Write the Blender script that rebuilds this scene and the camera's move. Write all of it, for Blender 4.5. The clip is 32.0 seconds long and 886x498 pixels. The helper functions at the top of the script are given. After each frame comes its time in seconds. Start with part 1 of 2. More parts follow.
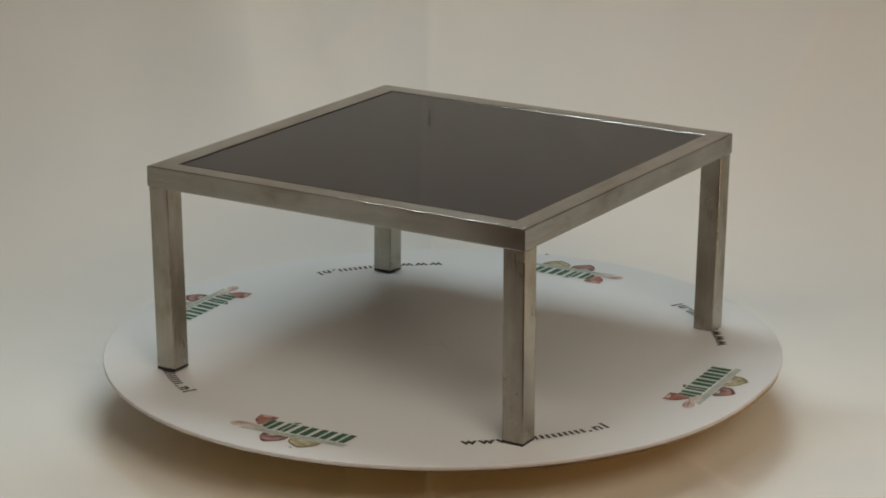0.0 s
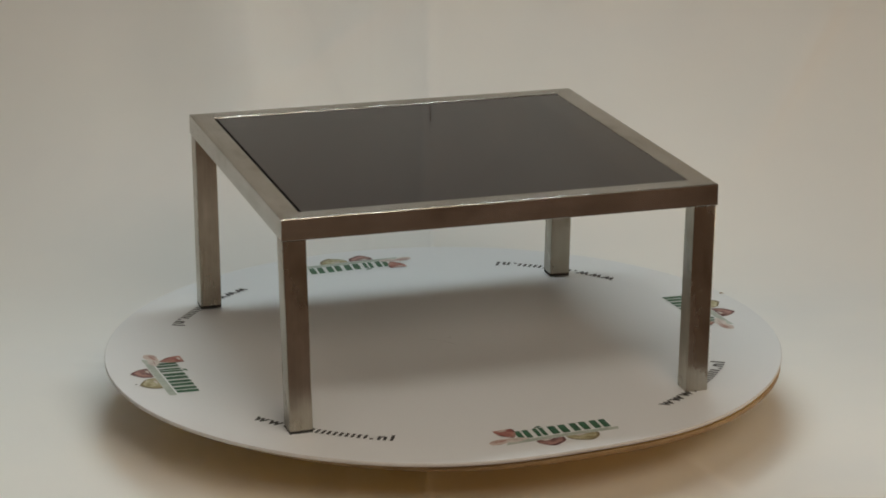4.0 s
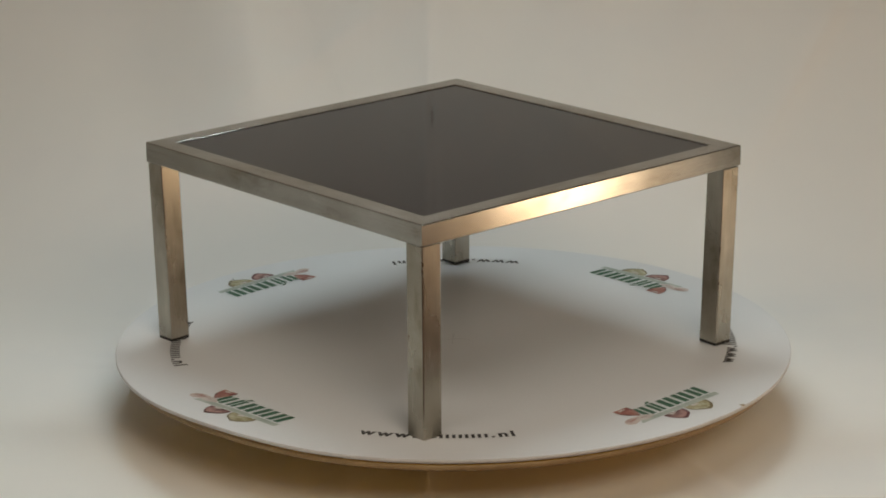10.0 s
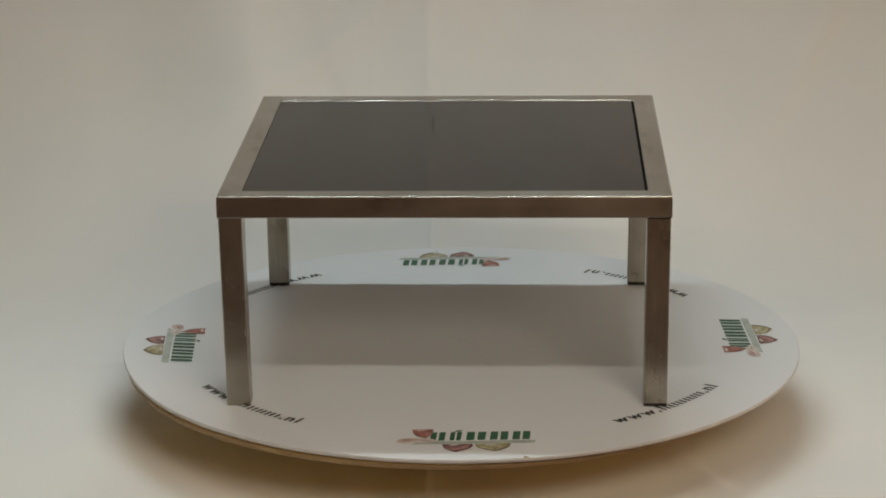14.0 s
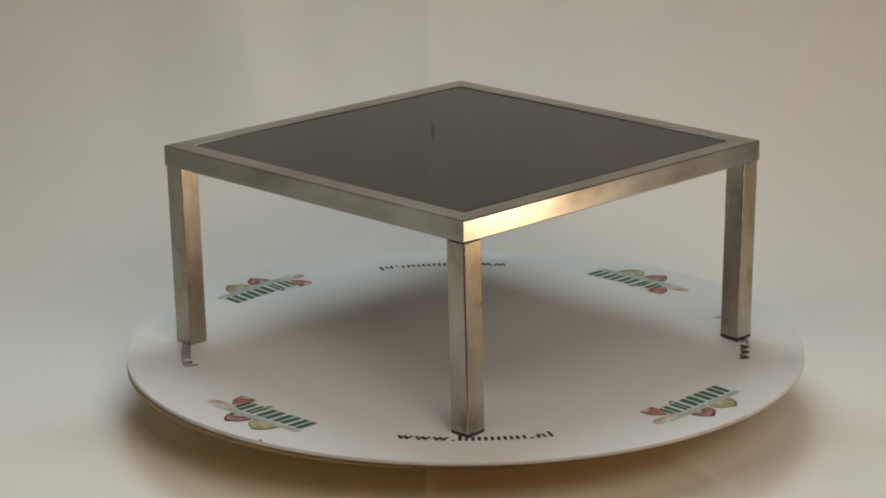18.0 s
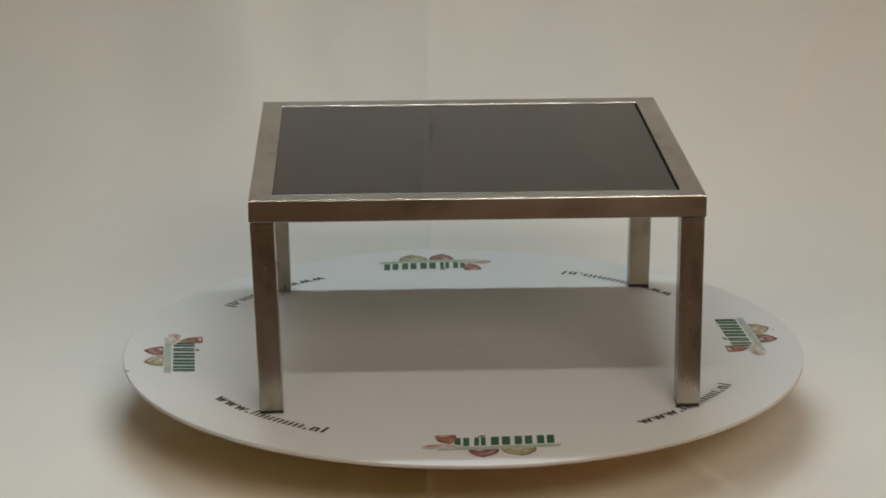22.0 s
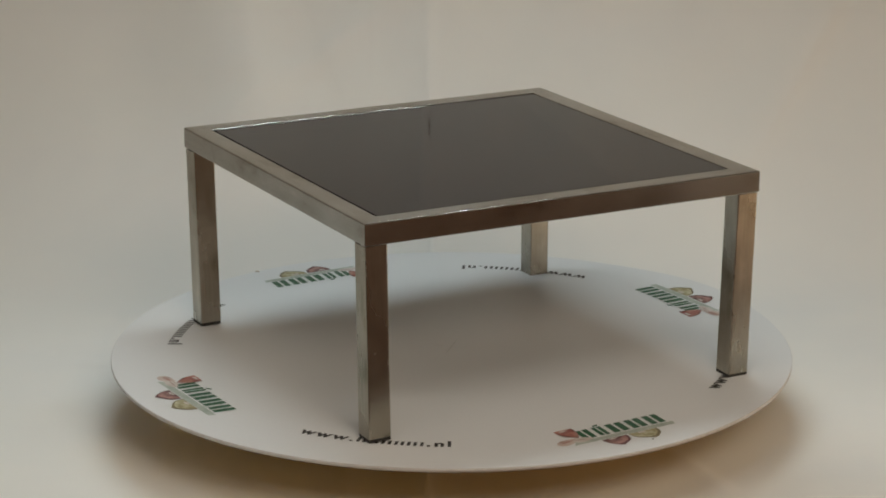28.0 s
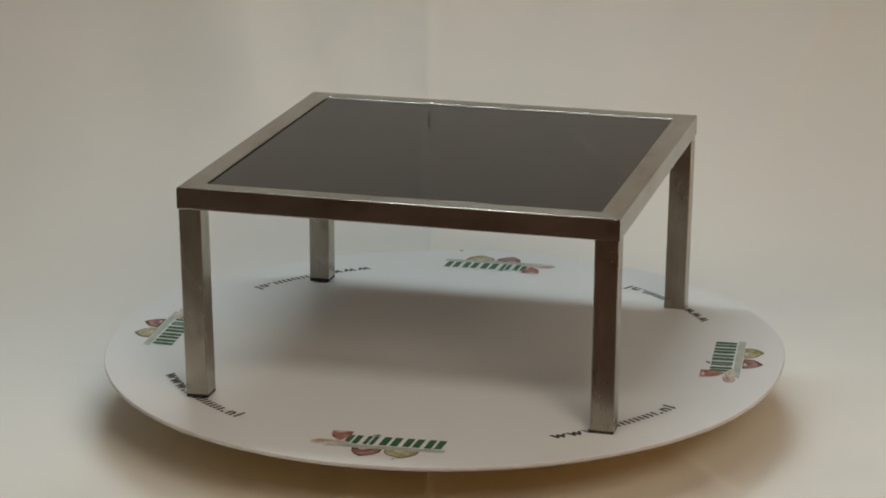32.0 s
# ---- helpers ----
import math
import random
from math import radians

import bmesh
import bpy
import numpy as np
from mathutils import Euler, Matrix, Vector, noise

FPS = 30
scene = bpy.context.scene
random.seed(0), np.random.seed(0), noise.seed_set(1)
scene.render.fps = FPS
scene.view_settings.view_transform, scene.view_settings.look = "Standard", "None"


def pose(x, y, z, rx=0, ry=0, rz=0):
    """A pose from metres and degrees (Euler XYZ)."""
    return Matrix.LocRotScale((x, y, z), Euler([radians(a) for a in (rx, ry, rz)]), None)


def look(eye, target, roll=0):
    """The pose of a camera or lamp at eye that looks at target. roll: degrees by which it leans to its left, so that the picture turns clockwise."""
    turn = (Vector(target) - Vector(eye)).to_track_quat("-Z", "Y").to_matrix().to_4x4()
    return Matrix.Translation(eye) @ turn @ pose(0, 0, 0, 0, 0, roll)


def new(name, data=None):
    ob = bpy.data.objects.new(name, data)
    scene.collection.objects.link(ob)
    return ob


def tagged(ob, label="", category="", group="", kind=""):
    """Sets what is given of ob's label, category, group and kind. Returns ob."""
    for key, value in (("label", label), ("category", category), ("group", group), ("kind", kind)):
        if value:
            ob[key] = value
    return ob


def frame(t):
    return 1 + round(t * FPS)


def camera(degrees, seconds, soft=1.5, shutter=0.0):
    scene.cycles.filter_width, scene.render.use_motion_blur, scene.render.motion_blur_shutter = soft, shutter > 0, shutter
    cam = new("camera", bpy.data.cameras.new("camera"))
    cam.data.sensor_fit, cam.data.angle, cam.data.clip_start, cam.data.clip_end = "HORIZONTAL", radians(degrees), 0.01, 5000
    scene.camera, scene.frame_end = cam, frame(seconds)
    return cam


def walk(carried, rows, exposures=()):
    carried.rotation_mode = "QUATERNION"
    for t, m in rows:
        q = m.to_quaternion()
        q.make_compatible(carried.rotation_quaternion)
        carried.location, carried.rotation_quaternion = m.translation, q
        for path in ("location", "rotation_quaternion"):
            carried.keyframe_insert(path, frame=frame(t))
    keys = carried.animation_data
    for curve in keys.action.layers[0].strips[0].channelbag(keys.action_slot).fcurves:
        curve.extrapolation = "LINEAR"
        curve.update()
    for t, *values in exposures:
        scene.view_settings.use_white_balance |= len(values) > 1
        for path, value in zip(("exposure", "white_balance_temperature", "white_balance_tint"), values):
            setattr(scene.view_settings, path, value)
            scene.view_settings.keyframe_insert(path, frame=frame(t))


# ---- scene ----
# Plan: a turntable on a work table in front of a hanging white sheet, seen by a fixed camera.
# The turntable's axis stands at x = 0, y = 0; its printed face lies at height Z0.
Z0 = 0.81

# ---- camera ----
cam = camera(19.928, 32.0, soft=1.85)
EYE = pose(0.0, -2.7408, Z0 + 0.9065, 90 - 16.192, 0, 0.2446) @ pose(0, 0, 0, 0, 0, -0.2479)
walk(cam, [(0.0, EYE), (32.0, EYE)], exposures=[(0.0, 0.29), (32.0, 0.29)])

# ---- light ----
world = bpy.data.worlds.new("room_air")
world.use_nodes = True
world.node_tree.nodes["Background"].inputs["Color"].default_value = (0.55, 0.45, 0.36, 1)
world.node_tree.nodes["Background"].inputs["Strength"].default_value = 0.02
scene.world = world


def area_lamp(name, eye, target, sx, sy, watts, colour, beam=180):
    data = bpy.data.lights.new(name, "AREA")
    data.shape, data.size, data.size_y = "RECTANGLE", sx, sy
    data.energy, data.color, data.spread = watts, colour, radians(beam)
    ob = new(name, data)
    ob.matrix_world = look(eye, target)
    return ob


# two tubes that run from side to side over the sheet, a cool one behind and a warmer one in front
area_lamp("tube_light_back", (-0.03, 0.36, Z0 + 1.20), (-0.03, -0.20, Z0), 0.90, 0.03, 3.25, (0.825, 0.965, 0.99), 138)
area_lamp("tube_light_front", (-0.05, -0.678, Z0 + 0.90), (-0.05, 0.10, Z0), 0.90, 0.026, 1.46, (1.0, 0.94, 0.83), 160)
# a small warm bulb low beside the sheet
area_lamp("side_bulb", (1.20, -0.290, Z0 + 0.01), (0.0, -0.03, Z0 + 0.12), 0.06, 0.07, 1.05, (1.0, 0.69, 0.42))
# an unseen lamp added high behind the camera as warm fill
area_lamp("ceiling_light", (0.9, -2.9, 2.62), (0.9, -2.9, 0.0), 1.4, 1.4, 42.0, (1.0, 0.84, 0.65))


# ---- materials ----
def material(name):
    m = bpy.data.materials.new(name)
    m.use_nodes = True
    nt = m.node_tree
    return m, nt, nt.nodes["Principled BSDF"]


def node(nt, kind, **values):
    n = nt.nodes.new(kind)
    for key, value in values.items():
        n.inputs[key.replace("_", " ")].default_value = value
    return n


def coords(nt, scale, source="Object"):
    t = nt.nodes.new("ShaderNodeTexCoord")
    m = nt.nodes.new("ShaderNodeMapping")
    m.inputs["Scale"].default_value = scale
    nt.links.new(t.outputs[source], m.inputs["Vector"])
    return m.outputs["Vector"]


def ramp(nt, fac, stops):
    r = nt.nodes.new("ShaderNodeValToRGB")
    while len(r.color_ramp.elements) < len(stops):
        r.color_ramp.elements.new(0.5)
    for e, (at, col) in zip(r.color_ramp.elements, stops):
        e.position, e.color = at, (*col, 1)
    nt.links.new(fac, r.inputs["Fac"])
    return r.outputs["Color"]


def mixed(nt, fac, a, b, blend="MIX"):
    n = nt.nodes.new("ShaderNodeMix")
    n.data_type, n.blend_type = "RGBA", blend
    for value, socket in ((fac, n.inputs[0]), (a, n.inputs[6]), (b, n.inputs[7])):
        if isinstance(value, (int, float)):
            socket.default_value = value
        elif isinstance(value, tuple):
            socket.default_value = (*value, 1)
        else:
            nt.links.new(value, socket)
    return n.outputs[2]


def noisy(nt, vec, scale, detail=4.0, rough=0.55):
    n = node(nt, "ShaderNodeTexNoise", Scale=scale, Detail=detail, Roughness=rough)
    nt.links.new(vec, n.inputs["Vector"])
    return n.outputs["Fac"]


def bump(nt, bsdf, height, strength, distance):
    b = node(nt, "ShaderNodeBump", Strength=strength, Distance=distance)
    nt.links.new(height, b.inputs["Height"])
    nt.links.new(b.outputs["Normal"], bsdf.inputs["Normal"])


def two_scale(name, dark, light, coarse, fine, rough, relief=0.0, stretch=(1, 1, 1), spread=(0.3, 0.7), fleck=0.86):
    """A matt or satin surface that varies at a coarse and a fine scale."""
    m, nt, b = material(name)
    vec = coords(nt, stretch)
    big = ramp(nt, noisy(nt, vec, coarse), [(spread[0], dark), (spread[1], light)])
    small = ramp(nt, noisy(nt, vec, fine, 6.0), [(0.3, (fleck, fleck, fleck)), (0.7, (1, 1, 1))])
    nt.links.new(mixed(nt, 1.0, big, small, "MULTIPLY"), b.inputs["Base Color"])
    b.inputs["Roughness"].default_value = rough
    if relief:
        bump(nt, b, noisy(nt, vec, fine * 1.5, 5.0), 0.4, relief)
    return m


def brushed_steel(name, smooth, rough_most, stretch, tint):
    m, nt, b = material(name)
    vec = coords(nt, (3.0, 260.0, 260.0))
    grain = noisy(nt, vec, 3.0, 5.0, 0.6)
    stain = noisy(nt, coords(nt, (1.0, 2.2, 2.2)), 9.0, 4.0, 0.6)
    base = ramp(nt, stain, [(0.30, (0.40, 0.375, 0.335)), (0.42, (0.485, 0.475, 0.45)), (0.56, (0.525, 0.52, 0.505)), (0.74, (0.595, 0.59, 0.58))])
    smear = ramp(nt, noisy(nt, coords(nt, (0.6, 1.0, 1.0)), 34.0, 5.0, 0.65), [(0.30, (0.70, 0.68, 0.63)), (0.46, (0.92, 0.91, 0.895)), (0.60, (0.98, 0.98, 0.97)), (0.72, (1.06, 1.06, 1.06))])
    base = mixed(nt, 1.0, mixed(nt, 1.0, base, smear, "MULTIPLY"), tint, "MULTIPLY")
    lines = ramp(nt, grain, [(0.3, (0.86, 0.86, 0.86)), (0.7, (1, 1, 1))])
    nt.links.new(mixed(nt, 1.0, base, lines, "MULTIPLY"), b.inputs["Base Color"])
    b.inputs["Metallic"].default_value = 1.0
    rough = nt.nodes.new("ShaderNodeMapRange")
    rough.inputs["To Min"].default_value, rough.inputs["To Max"].default_value = smooth, rough_most
    nt.links.new(stain, rough.inputs["Value"])
    nt.links.new(rough.outputs["Result"], b.inputs["Roughness"])
    b.inputs["Anisotropic"].default_value = stretch
    b.inputs["Anisotropic Rotation"].default_value = 0.25
    tangent = nt.nodes.new("ShaderNodeTangent")
    tangent.direction_type = "UV_MAP"
    tangent.uv_map = "along"
    nt.links.new(tangent.outputs["Tangent"], b.inputs["Tangent"])
    bump(nt, b, grain, 0.02, 0.0002)
    return m


def black_glass():
    m, nt, b = material("black_glass")
    b.inputs["Base Color"].default_value = (0.0075, 0.0088, 0.0125, 1)
    smear = noisy(nt, coords(nt, (1, 1, 1)), 7.0, 5.0)
    r = nt.nodes.new("ShaderNodeMapRange")
    r.inputs["To Min"].default_value, r.inputs["To Max"].default_value = 0.03, 0.08
    nt.links.new(smear, r.inputs["Value"])
    nt.links.new(r.outputs["Result"], b.inputs["Roughness"])
    b.inputs["IOR"].default_value = 1.36
    b.inputs["Specular IOR Level"].default_value = 0.43
    return m


def sheet_cloth():
    m, nt, b = material("white_cloth")
    vec = coords(nt, (1, 1, 1))
    col = ramp(nt, noisy(nt, vec, 3.6, 3.0), [(0.3, (0.835, 0.84, 0.83)), (0.5, (0.870, 0.865, 0.84)), (0.7, (0.89, 0.88, 0.845))])
    nt.links.new(col, b.inputs["Base Color"])
    b.inputs["Roughness"].default_value = 0.9
    b.inputs["Specular IOR Level"].default_value = 0.15
    weave = noisy(nt, coords(nt, (1, 1, 1)), 900.0, 2.0)
    bump(nt, b, weave, 0.15, 0.0004)
    return m


def plywood():
    m, nt, b = material("plywood_edge")
    vec = coords(nt, (1, 1, 1))
    wave = node(nt, "ShaderNodeTexWave", Scale=260.0, Distortion=0.6)
    wave.bands_direction = "Z"
    nt.links.new(vec, wave.inputs["Vector"])
    ply = ramp(nt, wave.outputs["Fac"], [(0.35, (0.26, 0.165, 0.075)), (0.65, (0.46, 0.33, 0.17))])
    spots = ramp(nt, noisy(nt, vec, 30.0), [(0.3, (0.75, 0.72, 0.68)), (0.7, (1, 1, 1))])
    nt.links.new(mixed(nt, 1.0, ply, spots, "MULTIPLY"), b.inputs["Base Color"])
    b.inputs["Roughness"].default_value = 0.6
    return m


STEEL = brushed_steel("brushed_steel", 0.185, 0.275, 0.45, (0.95, 0.955, 0.93))
# the legs take a darker, browner tint than the rails
LEG_STEEL = brushed_steel("darker_brushed_steel", 0.22, 0.33, 0.20, (0.88, 0.845, 0.76))
GLASS = black_glass()
# near-black without sheen, for the shade in the gap beside the glass
GAP_BLACK = two_scale("matt_gap_black", (0.006, 0.006, 0.006), (0.012, 0.011, 0.011), 60.0, 400.0, 0.95)
GAP_BLACK.node_tree.nodes["Principled BSDF"].inputs["Specular IOR Level"].default_value = 0.04
CLOTH = sheet_cloth()
PLY = plywood()
PLY_FACE = two_scale("golden_plywood", (0.60, 0.37, 0.085), (0.76, 0.51, 0.15), 4.0, 40.0, 0.55, 0.0002, (1, 9, 1))
LAMINATE = two_scale("white_laminate", (0.755, 0.765, 0.775), (0.77, 0.78, 0.79), 2.0, 300.0, 0.46, fleck=0.98)
LAMINATE.node_tree.nodes["Principled BSDF"].inputs["Specular IOR Level"].default_value = 0.34
EDGE = two_scale("laminate_edge", (0.62, 0.61, 0.60), (0.70, 0.69, 0.68), 8.0, 60.0, 0.6)
RUBBER = two_scale("black_rubber", (0.012, 0.012, 0.012), (0.022, 0.021, 0.02), 40.0, 200.0, 0.6)
INK = two_scale("black_print", (0.015, 0.014, 0.014), (0.03, 0.028, 0.027), 60.0, 400.0, 0.5)
GREEN = two_scale("green_print", (0.014, 0.085, 0.040), (0.028, 0.145, 0.070), 90.0, 500.0, 0.5)
SILVER = two_scale("grey_green_print", (0.36, 0.42, 0.37), (0.56, 0.60, 0.54), 50.0, 300.0, 0.5)
RED = two_scale("red_onion_print", (0.11, 0.035, 0.035), (0.44, 0.24, 0.21), 80.0, 300.0, 0.5, spread=(0.36, 0.64))
RED_BRIGHT = two_scale("red_clove_print", (0.26, 0.06, 0.045), (0.52, 0.24, 0.19), 80.0, 300.0, 0.5, spread=(0.36, 0.64))
RED_DARK = two_scale("dark_red_print", (0.07, 0.015, 0.02), (0.14, 0.03, 0.035), 70.0, 300.0, 0.5)
YELLOW_DARK = two_scale("dark_yellow_print", (0.14, 0.11, 0.05), (0.26, 0.21, 0.11), 70.0, 300.0, 0.5)
YELLOW = two_scale("yellow_onion_print", (0.30, 0.25, 0.11), (0.64, 0.61, 0.42), 80.0, 300.0, 0.5, spread=(0.36, 0.64))
PINK = two_scale("pink_garlic_print", (0.40, 0.24, 0.20), (0.70, 0.60, 0.55), 80.0, 300.0, 0.5, spread=(0.36, 0.64))
PALE = two_scale("pale_garlic_print", (0.58, 0.50, 0.46), (0.76, 0.72, 0.68), 80.0, 300.0, 0.5)
ROOM_PAINT = two_scale("brown_room_paint", (0.43, 0.225, 0.150), (0.44, 0.335, 0.205), 0.7, 30.0, 0.8)
FILL_WALL_PAINT = two_scale("white_wall_paint", (0.76, 0.755, 0.735), (0.82, 0.815, 0.795), 1.5, 30.0, 0.8, fleck=0.96)
CEILING_PAINT = two_scale("ceiling_paint", (0.42, 0.39, 0.35), (0.50, 0.47, 0.43), 1.5, 30.0, 0.8)
FLOOR_WOOD = two_scale("floor_wood", (0.10, 0.06, 0.035), (0.18, 0.11, 0.065), 2.0, 20.0, 0.5, 0.0005, (1, 8, 1))
DESK_WOOD = two_scale("red_brown_wood", (0.090, 0.044, 0.031), (0.14, 0.073, 0.052), 3.0, 24.0, 0.65, 0.0003, (8, 1, 8))


# ---- mesh helpers ----
def mesh_of(name, bm, mats, smooth=False):
    me = bpy.data.meshes.new(name)
    bm.normal_update()
    bm.to_mesh(me)
    bm.free()
    for m in mats if isinstance(mats, (list, tuple)) else [mats]:
        me.materials.append(m)
    if smooth:
        for poly in me.polygons:
            poly.use_smooth = True
    return me


def part(name, bm, mats, parent, label="", smooth=False):
    ob = new(name, mesh_of(name, bm, mats, smooth))
    ob.parent = parent
    if label:
        ob["label"] = label
    return ob


def box(x0, x1, y0, y1, z0, z1, bevel=0.0):
    bm = bmesh.new()
    bmesh.ops.create_cube(bm, size=1.0)
    for v in bm.verts:
        v.co = Vector(((x0 + x1) / 2 + v.co.x * (x1 - x0), (y0 + y1) / 2 + v.co.y * (y1 - y0), (z0 + z1) / 2 + v.co.z * (z1 - z0)))
    if bevel:
        bmesh.ops.bevel(bm, geom=bm.edges[:], offset=bevel, segments=2, affect="EDGES", profile=0.5)
    return bm


def warp(x, y):
    """How far the board's rim has warped upwards at a place on the board."""
    off = (math.degrees(math.atan2(y, x)) + 38 + 180) % 360 - 180
    return 0.0050 * math.exp(-(off / 17) ** 2) * (math.hypot(x, y) / 0.385) ** 5


def disc_mesh(radius, z0, z1, n=192, bevel=0.0006, warped=False):
    """A round board; its rim takes the second material. Rings towards the middle let it warp."""
    bm = bmesh.new()
    inner = [radius * k for k in (0.3, 0.5, 0.65, 0.78, 0.88, 0.95)]
    rings = [(r, z1) for r in inner] + [(radius - bevel, z1), (radius, z1 - bevel), (radius, z0 + bevel), (radius - bevel, z0)] + [(r, z0) for r in inner[::-1]]
    loops = []
    for r, z in rings:
        ring = [(r * math.cos(2 * math.pi * i / n), r * math.sin(2 * math.pi * i / n)) for i in range(n)]
        loops.append([bm.verts.new((x, y, z + (warp(x, y) if warped else 0.0))) for x, y in ring])
    bm.faces.new(loops[0])
    bm.faces.new(loops[-1][::-1])
    k = len(inner)
    for j, (a, b) in enumerate(zip(loops, loops[1:])):
        for i in range(n):
            f = bm.faces.new((a[i], b[i], b[(i + 1) % n], a[(i + 1) % n]))
            f.material_index = int(k <= j < k + 3)
            f.smooth = k <= j < k + 3
    return bm


def flat_shape(points, z=0.0):
    bm = bmesh.new()
    bm.faces.new([bm.verts.new((x, y, z)) for x, y in points])
    return bm


# ---- the room ----
def structure(name, bm, mat, label):
    return tagged(new(name, mesh_of(name, bm, mat)), label, name.split("_")[0], kind="structure")


structure("floor", box(-3.2, 3.2, -4.6, 1.2, -0.1, 0.0), FLOOR_WOOD, "dark brown wooden floor under the work table")
structure("ceiling", box(-3.2, 3.2, -4.6, 1.2, 2.7, 2.8), CEILING_PAINT, "plain off-white ceiling over the photo corner")
structure("wall_north", box(-3.2, 3.2, 1.1, 1.2, 0.0, 2.7), ROOM_PAINT, "plain brown wall behind the hanging sheet")
structure("wall_south", box(-3.2, 3.2, -4.6, -4.5, 0.0, 2.7), ROOM_PAINT, "plain brown wall facing the work table")
structure("wall_east", box(3.1, 3.2, -4.5, 1.1, 0.0, 2.7), ROOM_PAINT, "plain brown side wall of the room")
structure("wall_west", box(-3.2, -3.1, -4.5, 1.1, 0.0, 2.7), ROOM_PAINT, "plain brown side wall of the room")

# two unseen white walls, added to bounce fill light under the low table
structure("wall_niche_west", box(-1.62, -1.52, -0.95, 1.1, 0.0, 2.7), FILL_WALL_PAINT, "unseen white wall added beside the work table to bounce light")
structure("wall_niche_east", box(1.52, 1.62, -0.95, 1.1, 0.0, 2.7), FILL_WALL_PAINT, "unseen white wall added beside the work table to bounce light")

SHEET_Z = Z0 - 0.080


def work_table():
    root = tagged(new("work_table"), "red-brown wooden work table under the white sheet", "table")
    top = SHEET_Z - 0.003
    part("tabletop", box(-1.5, 1.5, -1.45, 1.05, top - 0.03, top, 0.003), DESK_WOOD, root)
    for x in (-1.4, 1.4):
        for y in (-1.35, 0.95):
            part("leg", box(x - 0.03, x + 0.03, y - 0.03, y + 0.03, 0.0, top - 0.03, 0.003), DESK_WOOD, root)


work_table()


# soft folds of the hanging sheet: place across, along, lean, width on either side, height
FOLDS = [(-0.312, 1.640, -0.135, 0.125, 0.060, 0.052), (-0.125, 1.610, 1.20, 0.035, 0.030, 0.008), (-0.163, 1.540, -0.37, 0.020, 0.045, 0.006),
         (0.487, 1.500, 0.55, 0.060, 0.016, 0.010), (0.295, 1.460, -0.30, 0.070, 0.070, 0.014), (0.640, 1.420, 0.30, 0.060, 0.060, 0.008),
         (0.100, 1.300, 0.20, 0.060, 0.060, 0.006)]


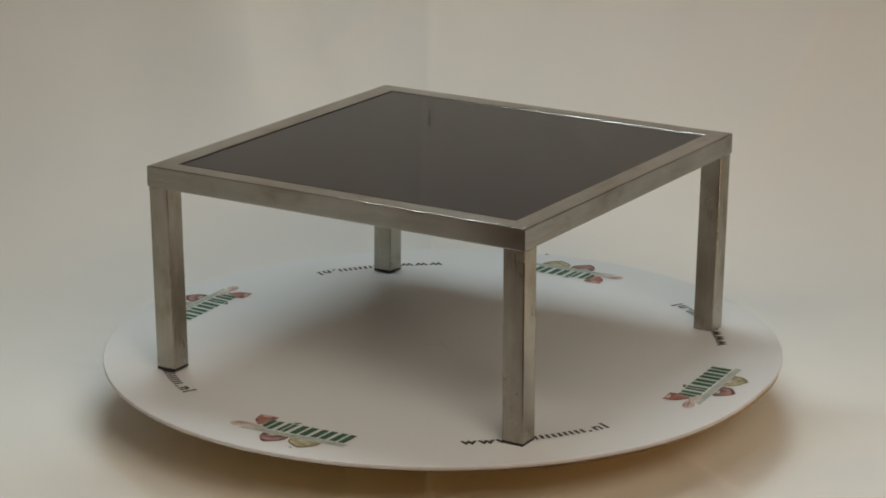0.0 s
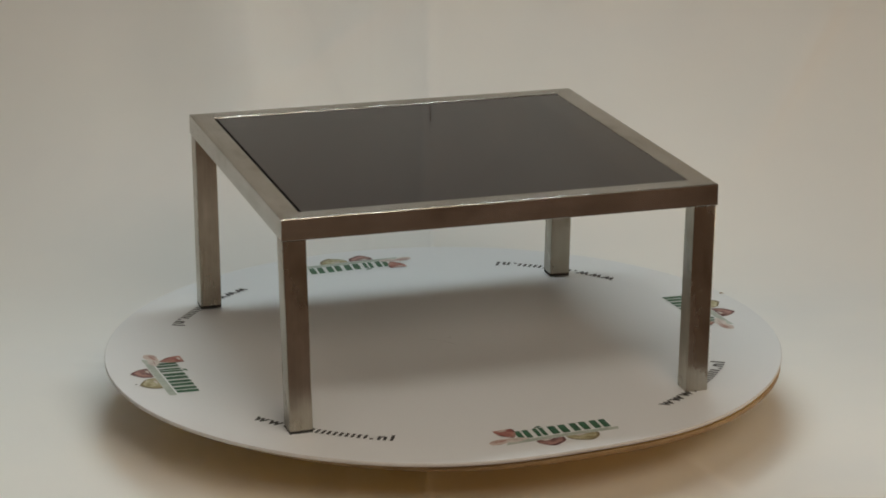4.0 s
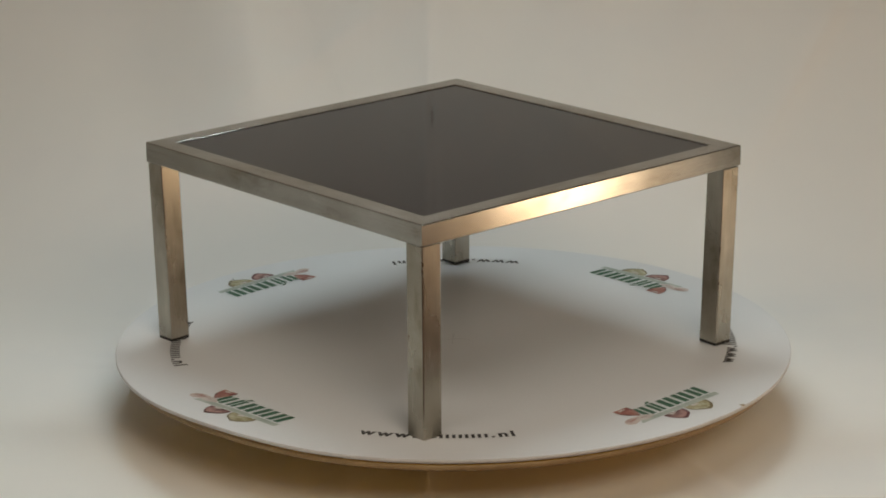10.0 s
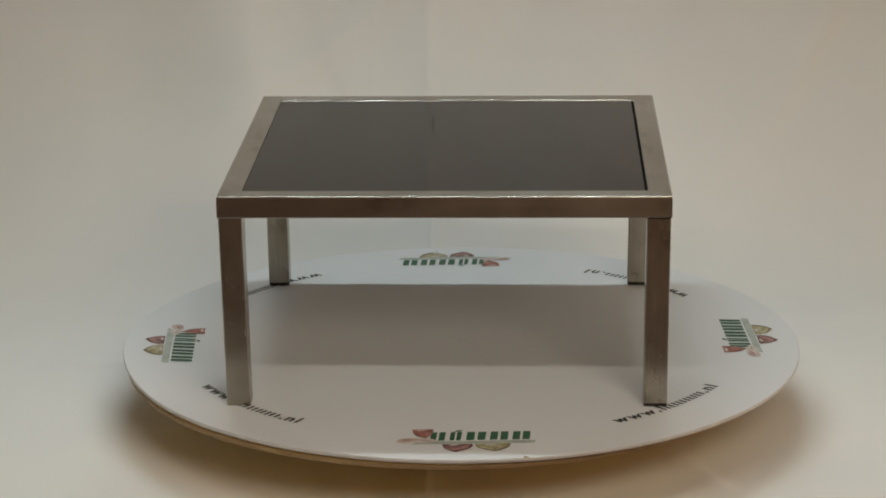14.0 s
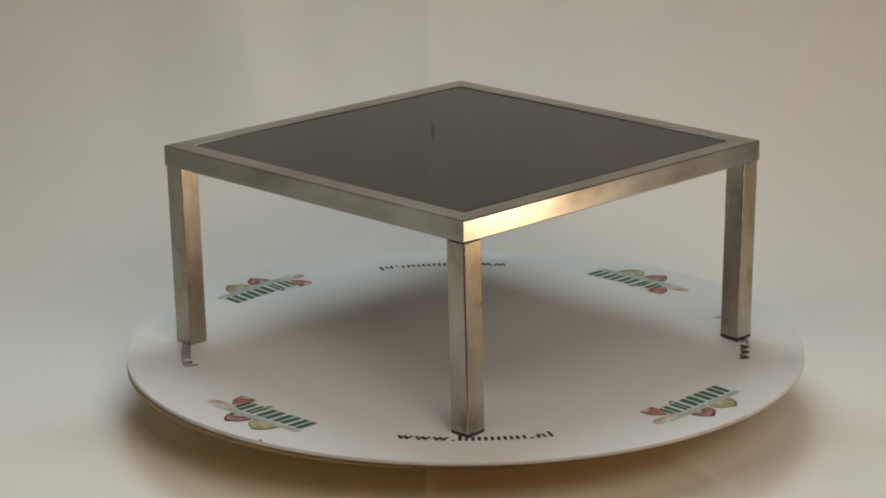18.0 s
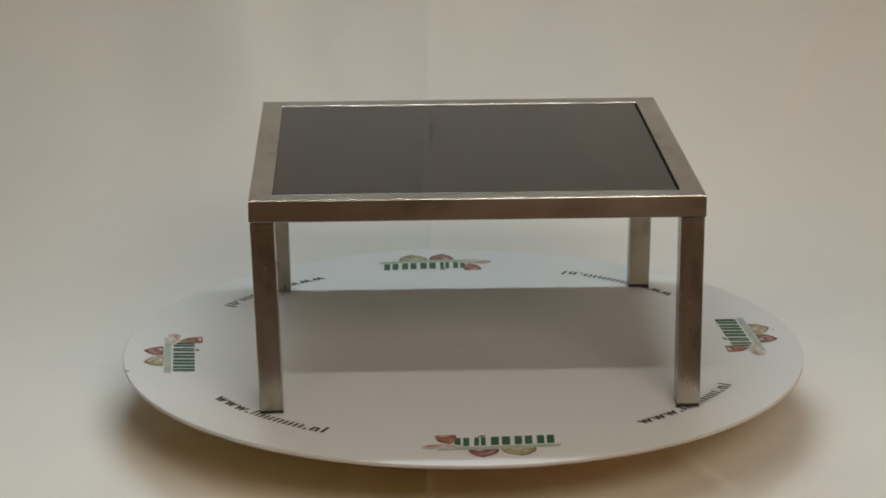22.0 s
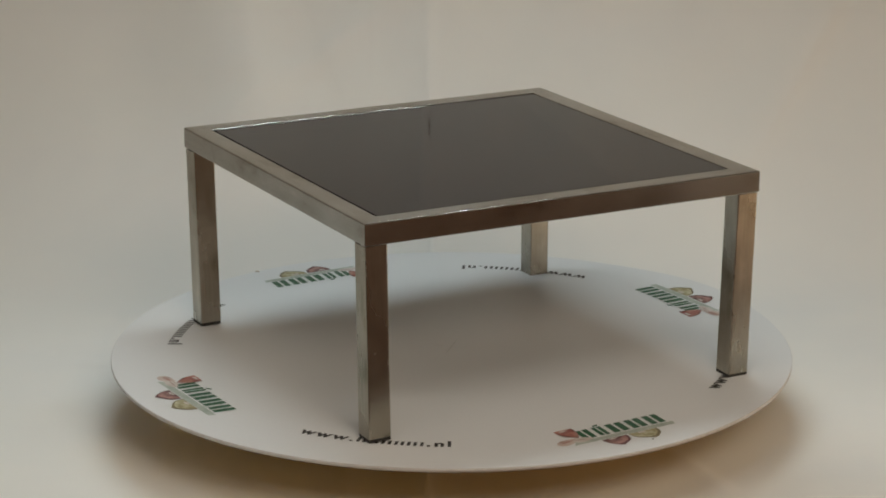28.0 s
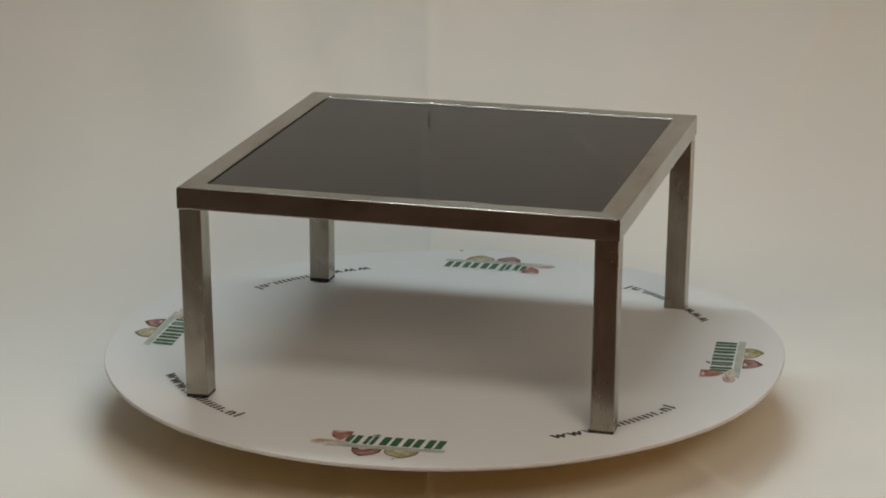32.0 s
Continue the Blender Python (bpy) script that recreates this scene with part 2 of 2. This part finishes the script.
def backdrop_sheet():
    """One white sheet: flat on the table, then curving up the wall, with the creases of its folding and soft drapes."""
    xs = [-1.45 + 0.025 * i for i in range(28)] + [-0.75 + 0.005 * i for i in range(301)] + [0.775 + 0.025 * i for i in range(28)]
    xs = sorted(xs + [-0.0340, -0.0322])
    nx = len(xs) - 1
    y_front, y_bend, radius, height = -0.62, 0.41, 0.55, 1.35
    arc = radius * math.pi / 2
    total = (y_bend - y_front) + arc + (height - radius)
    ns = 240
    bm = bmesh.new()
    rows = []
    flat = y_bend - y_front
    for j in range(ns + 1):
        s = total * j / ns
        lying = max(0.0, 1 - s / flat)
        if s < flat:
            y, z, ny, nz = y_front + s, 0.0, 0.0, 1.0
        elif s < flat + arc:
            a = (s - flat) / radius
            y, z = y_bend + radius * math.sin(a), radius * (1 - math.cos(a))
            ny, nz = -math.sin(a), math.cos(a)
        else:
            y, z, ny, nz = y_bend + radius, radius + s - flat - arc, -1.0, 0.0
        up = min(1.0, max(0.0, (s - 0.98) / 0.30))
        high_up = min(1.0, max(0.0, (s - 1.31) / 0.22))
        row = []
        for x in xs:
            drape = 0.016 * up * noise.noise(Vector((x * 2.6 + 0.35 * s, s * 0.55, 3.1)))
            drape += 0.006 * up * noise.noise(Vector((x * 6.0 - 0.8 * s, s * 1.2, 7.7)))
            small = 0.0012 * noise.noise(Vector((x * 5.0, s * 5.0, 1.3)))
            crease = 0.0
            for cx, deep, wide in ((-0.030, 0.0034, 0.006), (-0.115, 0.0018, 0.007)):
                wander = 0.002 * noise.noise(Vector((cx * 9, s * 3.0, 0.0)))
                crease += deep * (1 - 0.6 * up) * math.exp(-abs(x - cx - wander) / wide)
            fold = 0.0
            for fx, fs, lean, before, after, high in FOLDS:
                off = x - fx - lean * (s - fs)
                off /= before if off < 0 else after
                fold += high * high_up * math.exp(-off * off)
            # the seam down the middle stands up as a sharp crest
            seam = x + 0.0375 - 0.024 * (1.64 - s) - 0.0015 * noise.noise(Vector((0.3, s * 6.0, 2.0)))
            fold += 0.014 * min(1.0, max(0.0, (s - 1.05) / 0.10)) * math.exp(-abs(seam) / 0.035)
            fold += 0.024 * math.exp(-((x - 0.185) / 0.050) ** 2 - ((s - 1.670) / 0.050) ** 2)
            fold += 0.010 * math.exp(-((x - 0.045) / 0.035) ** 2 - ((s - 1.86) / 0.045) ** 2)
            fold -= 0.006 * math.exp(-((x + 0.032) / 0.0055) ** 2 - ((s - 1.84) / 0.022) ** 2)
            if abs(x + 0.42) < 0.12 and lying > 0:
                crease += 0.0050 * math.exp(-((y + lying * (-0.300 - 0.36 * (0.33 - x) - y_front) - 0.160) / 0.005) ** 2 - ((x + 0.425) / 0.03) ** 2)
            tent = -0.030 * up * abs(x + 0.03) if abs(x + 0.03) < 0.16 else -0.030 * up * 0.16
            d = drape + small + crease + fold + tent + 0.001
            # the front edge runs aslant, nearer to the turntable on one side
            hem = lying * (max(-0.80, min(-0.285, -0.300 - 0.36 * (0.33 - x))) - y_front + 0.002 * noise.noise(Vector((x * 4.0, 0.0, 9.0))))
            along, off = (-0.14 - y - hem) / 0.12, x - 0.233 - 0.44 * (-0.14 - y - hem)
            if -0.3 < along < 1.6:
                d += 0.0045 * math.exp(-(off / 0.011) ** 2 - ((along - 0.65) / 0.5) ** 2)
            row.append(bm.verts.new((x, y + hem + ny * d, SHEET_Z + z + nz * d)))
        rows.append(row)
    for j, (a, b) in enumerate(zip(rows, rows[1:])):
        for i in range(nx):
            # faces left out high up in the cloth give a narrow dark mark
            if -0.0342 < xs[i] < -0.0335 and 1.832 < total * j / ns < 1.858:
                continue
            bm.faces.new((a[i], a[i + 1], b[i + 1], b[i])).smooth = True
    ob = structure("backdrop", bm, CLOTH, "white cloth sheet with faint fold creases, curving up behind")
    thick = ob.modifiers.new("thickness", "SOLIDIFY")
    thick.thickness, thick.offset = 0.0012, -1.0


backdrop_sheet()


# ---- the turntable ----
BOARD = Vector((-0.0130, -0.0014, 0.0))
BOARD_R = 0.3850


def blade(u, r, w, h, lean=0.0):
    """A plain slanted block of lettering size, in the print's own plane."""
    return [(u - w / 2 - lean, -r - h / 2), (u + w / 2 - lean, -r - h / 2), (u + w / 2 + lean, -r + h / 2), (u - w / 2 + lean, -r + h / 2)]


def bulb(u, r, w, h, tip, n=22):
    """The outline of a bulb with a flat crown and a pointed tip away from the centre."""
    pts = []
    for i in range(n):
        a = math.pi * i / (n - 1)
        x, y = math.cos(a), -math.sin(a) ** 0.8
        pts.append((u + w / 2 * x + tip * max(0.0, math.sin(a)) ** 6, -r + h / 2 + h * y - 0.15 * h * math.sin(a) ** 14))
    return pts[::-1]


def crescent(u, r, w, h, tip):
    """The shaded lower border of a bulb."""
    outer = bulb(u, r, w, h, tip)
    inner = [(u - 0.03 * w + (x - u) * 0.90, -r + h / 2 + (y + r - h / 2) * 0.84) for x, y in outer]
    return outer + inner[::-1]


def petal(u, r, w, h, turn, n=18):
    out = []
    for i in range(n):
        a = 2 * math.pi * i / n
        x, y = w / 2 * math.cos(a), h / 2 * math.sin(a) * (1 - 0.45 * math.cos(a))
        out.append((u + x * math.cos(turn) - y * math.sin(turn), -r + x * math.sin(turn) + y * math.cos(turn)))
    return out


def strip_shape(n=16):
    """A slender strip in short steps, with aslant ends."""
    bm = bmesh.new()
    low = [bm.verts.new((-0.062 + 0.126 * i / n, -0.341, 0.0)) for i in range(n + 1)]
    top = [bm.verts.new((-0.056 + 0.122 * i / n, -0.333, 0.0)) for i in range(n + 1)]
    for i in range(n):
        bm.faces.new((low[i], low[i + 1], top[i + 1], top[i]))
    return bm


def logo_print(parent, angle):
    """A printed emblem: two bulbs under a grey-green strip, five plain green blocks over it, garlic at its start."""
    strip = part("emblem_print", strip_shape(), SILVER, parent, "printed grey-green strip of an emblem")
    # the print is read from outside: its up direction points to the board's centre
    strip.matrix_basis = Matrix.Translation(BOARD + Vector((0, 0, 0.00025))) @ pose(0, 0, 0, 0, 0, angle + 90) @ pose(0, 0.0022, 0)
    for u, w in ((-0.0340, 0.0170), (-0.0155, 0.0130), (0.0055, 0.0220), (0.0292, 0.0205), (0.0520, 0.0200)):
        for off in (-0.26, 0.26):
            part("plain_block", flat_shape(blade(u + off * w, 0.3190, w * 0.37, 0.0240, 0.0012), 0.0002), GREEN, strip, "plain dark green block")
    part("accent", flat_shape(blade(-0.012, 0.3035, 0.006, 0.004, 0.002), 0.0002), GREEN, strip, "small dark green accent bar")
    part("red_bulb", flat_shape(bulb(-0.0145, 0.3515, 0.031, 0.019, -0.003), 0.0001), RED, strip, "printed red onion")
    part("yellow_bulb", flat_shape(bulb(0.0215, 0.3510, 0.036, 0.019, 0.002), 0.0001), YELLOW, strip, "printed yellow onion")
    part("bulb_border", flat_shape(crescent(-0.0145, 0.3515, 0.031, 0.019, -0.003), 0.00015), RED_DARK, strip, "dark border of the red onion")
    part("bulb_border", flat_shape(crescent(0.0215, 0.3510, 0.036, 0.019, 0.002), 0.00015), YELLOW_DARK, strip, "olive border of the yellow onion")
    for u, r, mat in ((-0.0165, 0.3605, RED_DARK), (0.0225, 0.3600, YELLOW_DARK)):
        part("root_tip", flat_shape([(u - 0.0045, -r), (u, -r - 0.0045), (u + 0.0045, -r), (u, -r + 0.0012)], 0.0002), mat, strip, "dark tip of the onion")
    part("garlic", flat_shape(petal(-0.0610, 0.3290, 0.032, 0.0125, 0.22), 0.0002), PINK, strip, "printed pale pink garlic")
    part("garlic", flat_shape(petal(-0.0455, 0.3305, 0.024, 0.0130, -0.12), 0.00025), PALE, strip, "printed white garlic clove")
    part("garlic_vein", flat_shape(petal(-0.0600, 0.3280, 0.022, 0.0016, 0.24), 0.0003), RED_BRIGHT, strip, "thin red vein of the garlic")
    part("garlic_vein", flat_shape(petal(-0.0470, 0.3300, 0.020, 0.0013, -0.08), 0.0003), PINK, strip, "thin pink vein of the garlic")
    part("red_clove", flat_shape(bulb(-0.0490, 0.3090, 0.0220, 0.0230, 0.002), 0.00035), RED_BRIGHT, strip, "printed red clove")
    part("clove_border", flat_shape(crescent(-0.0490, 0.3090, 0.0220, 0.0230, 0.002), 0.0004), RED, strip, "dark border of the red clove")
    for u, r in ((-0.0175, 0.3450), (0.0190, 0.3445), (-0.0500, 0.3010)):
        part("highlight", flat_shape(petal(u, r, 0.0110, 0.0036, 0.05), 0.0005), PALE, strip, "pale printed gleam")
    # the print follows the board's warp
    to_board = Matrix.Translation(-BOARD) @ strip.matrix_basis
    for ob in (strip, *strip.children):
        for v in ob.data.vertices:
            p = to_board @ v.co
            v.co.z += warp(p.x, p.y)


def letter_mesh(char, size):
    """The built-in font's character as a flat mesh."""
    cu = bpy.data.curves.new("letter", "FONT")
    cu.body, cu.size, cu.offset, cu.align_x = char, size, 0.0008, "CENTER"
    ob = bpy.data.objects.new("letter", cu)
    scene.collection.objects.link(ob)
    bpy.context.view_layer.update()
    me = bpy.data.meshes.new_from_object(ob.evaluated_get(bpy.context.evaluated_depsgraph_get()))
    bpy.data.objects.remove(ob)
    bpy.data.curves.remove(cu)
    return me


LETTER_SIZE = 0.0215
LETTERS = {c: letter_mesh(c, LETTER_SIZE) for c in "w.nl"}
for me in LETTERS.values():
    me.materials.append(INK)


def web_address(parent, angle):
    """www. and .nl as they stand, the name between them as plain upright bars."""
    line = part("web_address", flat_shape([(-0.020, 0), (0.020, 0), (0.020, 0.0001), (-0.020, 0.0001)], -0.0002), INK, parent, "black printed web address along the rim")
    line.matrix_basis = Matrix.Translation(BOARD + Vector((0, 0, 0.0003))) @ pose(0, 0, 0, 0, 0, angle)
    r = 0.3235
    at = -0.0835
    for c, w in (("w", 0.0188), ("w", 0.0188), ("w", 0.0188), (".", 0.0078), ("bar", 0.0136), ("bar", 0.0132), ("bars", 0.0204), ("bar", 0.0132), ("bar", 0.0138), (".", 0.0078), ("n", 0.0138), ("l", 0.0072)):
        a = (at + w / 2) / r
        first = at < -0.01
        at += w
        place = pose(r * math.cos(a), r * math.sin(a), 0, 0, 0, math.degrees(a) + 90)
        if c in LETTERS:
            ob = new("letter", LETTERS[c])
            ob.parent = line
            ob.matrix_basis = place
            continue
        strokes = (-0.33, 0.0, 0.33) if c == "bars" else (-0.25, 0.25)
        for off in strokes:
            tall = 0.0155 if first and off < 0 else 0.0108
            bar = part("plain_bar", flat_shape(blade(off * w, -tall / 2, 0.0034, tall)), INK, line)
            bar.matrix_basis = place


def turntable():
    root = tagged(new("turntable"), "round white printed turntable board on a plywood disc", "turntable")
    board = part("printed_board", disc_mesh(BOARD_R, -0.0042, 0.0, warped=True), [LAMINATE, EDGE], root, "round white board with printed emblems")
    board.location = BOARD
    ply = part("plywood_disc", disc_mesh(0.3715, -0.0120, -0.0064, warped=True), [PLY_FACE, PLY], root, "round plywood disc")
    ply.location = (0.0, 0.0, 0.0)
    part("spacer", disc_mesh(0.352, -0.0064, -0.0042, 128, 0.0001, warped=True), [PLY_FACE, PLY], root, "thin plywood spacer disc")
    part("hub", disc_mesh(0.20, -0.0755, -0.0120, 96, 0.002), [PLY_FACE, PLY_FACE], root, "plywood hub under the disc")
    chip = part("edge_chip", flat_shape([(BOARD_R - 0.0056, -0.0012), (BOARD_R, -0.0034), (BOARD_R, 0.0030), (BOARD_R - 0.0031, 0.0016)], 0.0003), PLY, root, "small dark chip in the board's edge")
    chip.matrix_basis = Matrix.Translation(BOARD) @ pose(0, 0, 0, 0, 0, 56.5)
    a = radians(-128.4)
    speck = part("speck", flat_shape([(0.0016 * math.cos(b), 0.0013 * math.sin(b)) for b in (0.3, 1.2, 2.2, 3.0, 4.1, 5.2)], 0.0004), INK, root, "small black speck on the board")
    speck.location = BOARD + Vector((0.3645 * math.cos(a), 0.3645 * math.sin(a), 0.0))
    for k in range(4):
        logo_print(root, 48.5 + 90 * k + (0.0, 0.0, 0.4, 1.0)[k])
        web_address(root, 90 * k + (0.1, 1.5, 2.5, 4.7)[k])
    return root


TURNTABLE = turntable()

# ---- the low table ----
SIDE, TOP, RAIL_H, RAIL_W, LEG_W = 0.4731, 0.2320, 0.0236, 0.0243, 0.0250


def along_uv(bm):
    """U runs along the tube, for the grain of the brushing."""
    layer = bm.loops.layers.uv.new("along")
    for f in bm.faces:
        n = f.normal
        for loop in f.loops:
            c = loop.vert.co
            loop[layer].uv = (c.x, c.y if abs(n.z) > abs(n.y) else c.z)


def tube(length, w, h, r, mitre=0.0, inner=0.0):
    """A square tube along x with rounded edges; mitre: how far the inner side (y = +w/2) is shorter at each end."""
    bm = bmesh.new()
    ring = []
    for sx, sy, a0 in ((1, 1, 0), (-1, 1, 90), (-1, -1, 180), (1, -1, 270)):
        for k in range(4):
            a = radians(a0 + 30 * k)
            ring.append((sx * (w / 2 - r) + r * math.cos(a), sy * (h / 2 - r) + r * math.sin(a)))
    steps = 2
    loops = []
    for i in range(steps + 1):
        t = -1 + 2 * i / steps
        loops.append([bm.verts.new((t * (length / 2 - mitre * (y + w / 2) / w), y, z)) for y, z in ring])
    n = len(ring)
    for a, b in zip(loops, loops[1:]):
        for i in range(n):
            f = bm.faces.new((a[i], a[(i + 1) % n], b[(i + 1) % n], b[i]))
            f.smooth = i % 4 != 3
    # the end faces have corners of their own, so that the long sides stay flat to the light
    bm.faces.new([bm.verts.new(v.co) for v in loops[0][::-1]])
    bm.faces.new([bm.verts.new(v.co) for v in loops[-1]])
    bmesh.ops.recalc_face_normals(bm, faces=bm.faces[:])
    bm.normal_update()
    along_uv(bm)
    return bm


def low_table():
    root = tagged(new("low_table"), "low square brushed steel table with a black glass top", "table")
    z = TOP - RAIL_H / 2
    for k in range(4):
        rail = part("rail", tube(SIDE, RAIL_W, RAIL_H, 0.0014, RAIL_W - 0.0001), STEEL, root)
        rail.matrix_basis = pose(0, 0, 0, 0, 0, 90 * k) @ pose(0, -(SIDE - RAIL_W) / 2, z)
    foot_in, head_in = 0.0038, 0.0010
    # the welds leave a thin joint over each leg, widest over one of them
    joints = (0.0002, 0.0005, 0.0011, 0.0003)
    reach = SIDE / 2 - head_in - LEG_W / 2
    # how far each foot stands off its place: the welded legs are not quite true
    leans = [(0.0015, 0.0005), (-0.0013, -0.0020), (-0.0029, -0.0010), (0.0002, -0.0008)]
    for k in range(4):
        joint = joints[k]
        # one leg has lost its cap's rim and stands on the bare tube
        bare = k == 3
        long = TOP - RAIL_H - (0.0008 if bare else 0.0034) - joint
        a = radians(-90 - 90 * k - 45)
        x, y = reach * math.sqrt(2) * math.cos(a), reach * math.sqrt(2) * math.sin(a)
        o = Vector(leans[k])
        o.rotate(Matrix.Rotation(radians(-45), 2))
        o -= Vector((math.copysign(foot_in - head_in, x), math.copysign(foot_in - head_in, y)))
        leg = part("leg", tube(long, LEG_W, LEG_W, 0.0014), LEG_STEEL, root)
        tilt = Matrix.Rotation(-o.x / long, 4, "Y") @ Matrix.Rotation(o.y / long, 4, "X")
        leg.matrix_basis = Matrix.Translation((x, y, TOP - RAIL_H - joint)) @ tilt @ Matrix.Translation((0, 0, -long / 2)) @ pose(0, 0, 0, 0, 90, 90 * k)
        # a black filler puts the shade of the joint into colour
        part("joint", box(-long / 2 - joint, -long / 2, -0.0110, 0.0110, -0.0110, 0.0110), RUBBER, leg, "black filler that darkens the joint under the rail")
        part("foot_cap", box(long / 2 - (0.0030 if bare else 0.0), long / 2 + (0.0004 if bare else 0.0034), -0.0121, 0.0121, -0.0121, 0.0121, 0.0002), RUBBER, leg, "black plastic foot cap")
    w = SIDE / 2 - RAIL_W
    # the panel lies against two sides of the frame and leaves a dark gap along the other two
    part("glass_top", box(-w + 0.0032, w - 0.0004, -w + 0.0004, w - 0.0030, TOP - 0.0062, TOP - 0.0010, 0.0001), GLASS, root, "black glass panel set in the frame")
    for k in range(4):
        seal = part("seal", box(-w, w, -w, -w + 0.006, TOP - 0.0105, TOP - 0.0064), RUBBER, root, "black seal strip")
        seal.matrix_basis = pose(0, 0, 0, 0, 0, 90 * k)
        if k > 1:
            # a matt black strip stands in for the shade of the open gap
            part("sealant", box(-w + 0.0004, w - 0.0030, -w + 0.0002, -w + 0.0029, TOP - 0.0064, TOP - 0.0014, 0.0003), GAP_BLACK, seal, "matt black strip standing in for the gap's shade")
    return root


LOW_TABLE = low_table()


# ---- what moves ----
# how far the turntable runs ahead of (-) or behind (+) an even turn, second by second, in degrees
DRAG = [-0.01, -0.2, 0.55, 1.55, 1.36, 0.57, 0.38, 0.85, 1.26, 0.72, 0.77, 0.7, 0.46, 0.21, -0.07, -0.25, -0.31,
        -0.24, -0.17, -0.16, -0.25, -0.21, -0.13, -0.1, -0.11, -0.08, -0.08, -0.03, -0.03, -0.22, -0.31, -0.12, 0.29]


def turn(t):
    """The turntable's angle in degrees at a whole second t: a clockwise turn with a slight drag."""
    return 13.4 - 10.73 * t + DRAG[t]


def motions():
    # the board tilts a little on its axis
    tilt = Matrix.Rotation(0.0016, 4, "Y") @ Matrix.Rotation(0.0036, 4, "X")
    on_board = Matrix.Translation((-0.0110, -0.0126, 0.0004)) @ Matrix.Rotation(0.0036, 4, "Y") @ Matrix.Rotation(0.0012, 4, "X") @ pose(0, 0, 0, 0, 0, 45)
    times = range(33)
    walk(TURNTABLE, [(float(t), pose(0, 0, Z0 - 0.0013, 0, 0, turn(t)) @ tilt) for t in times])
    walk(LOW_TABLE, [(float(t), pose(0, 0, Z0 - 0.0013, 0, 0, turn(t)) @ tilt @ on_board) for t in times])


motions()
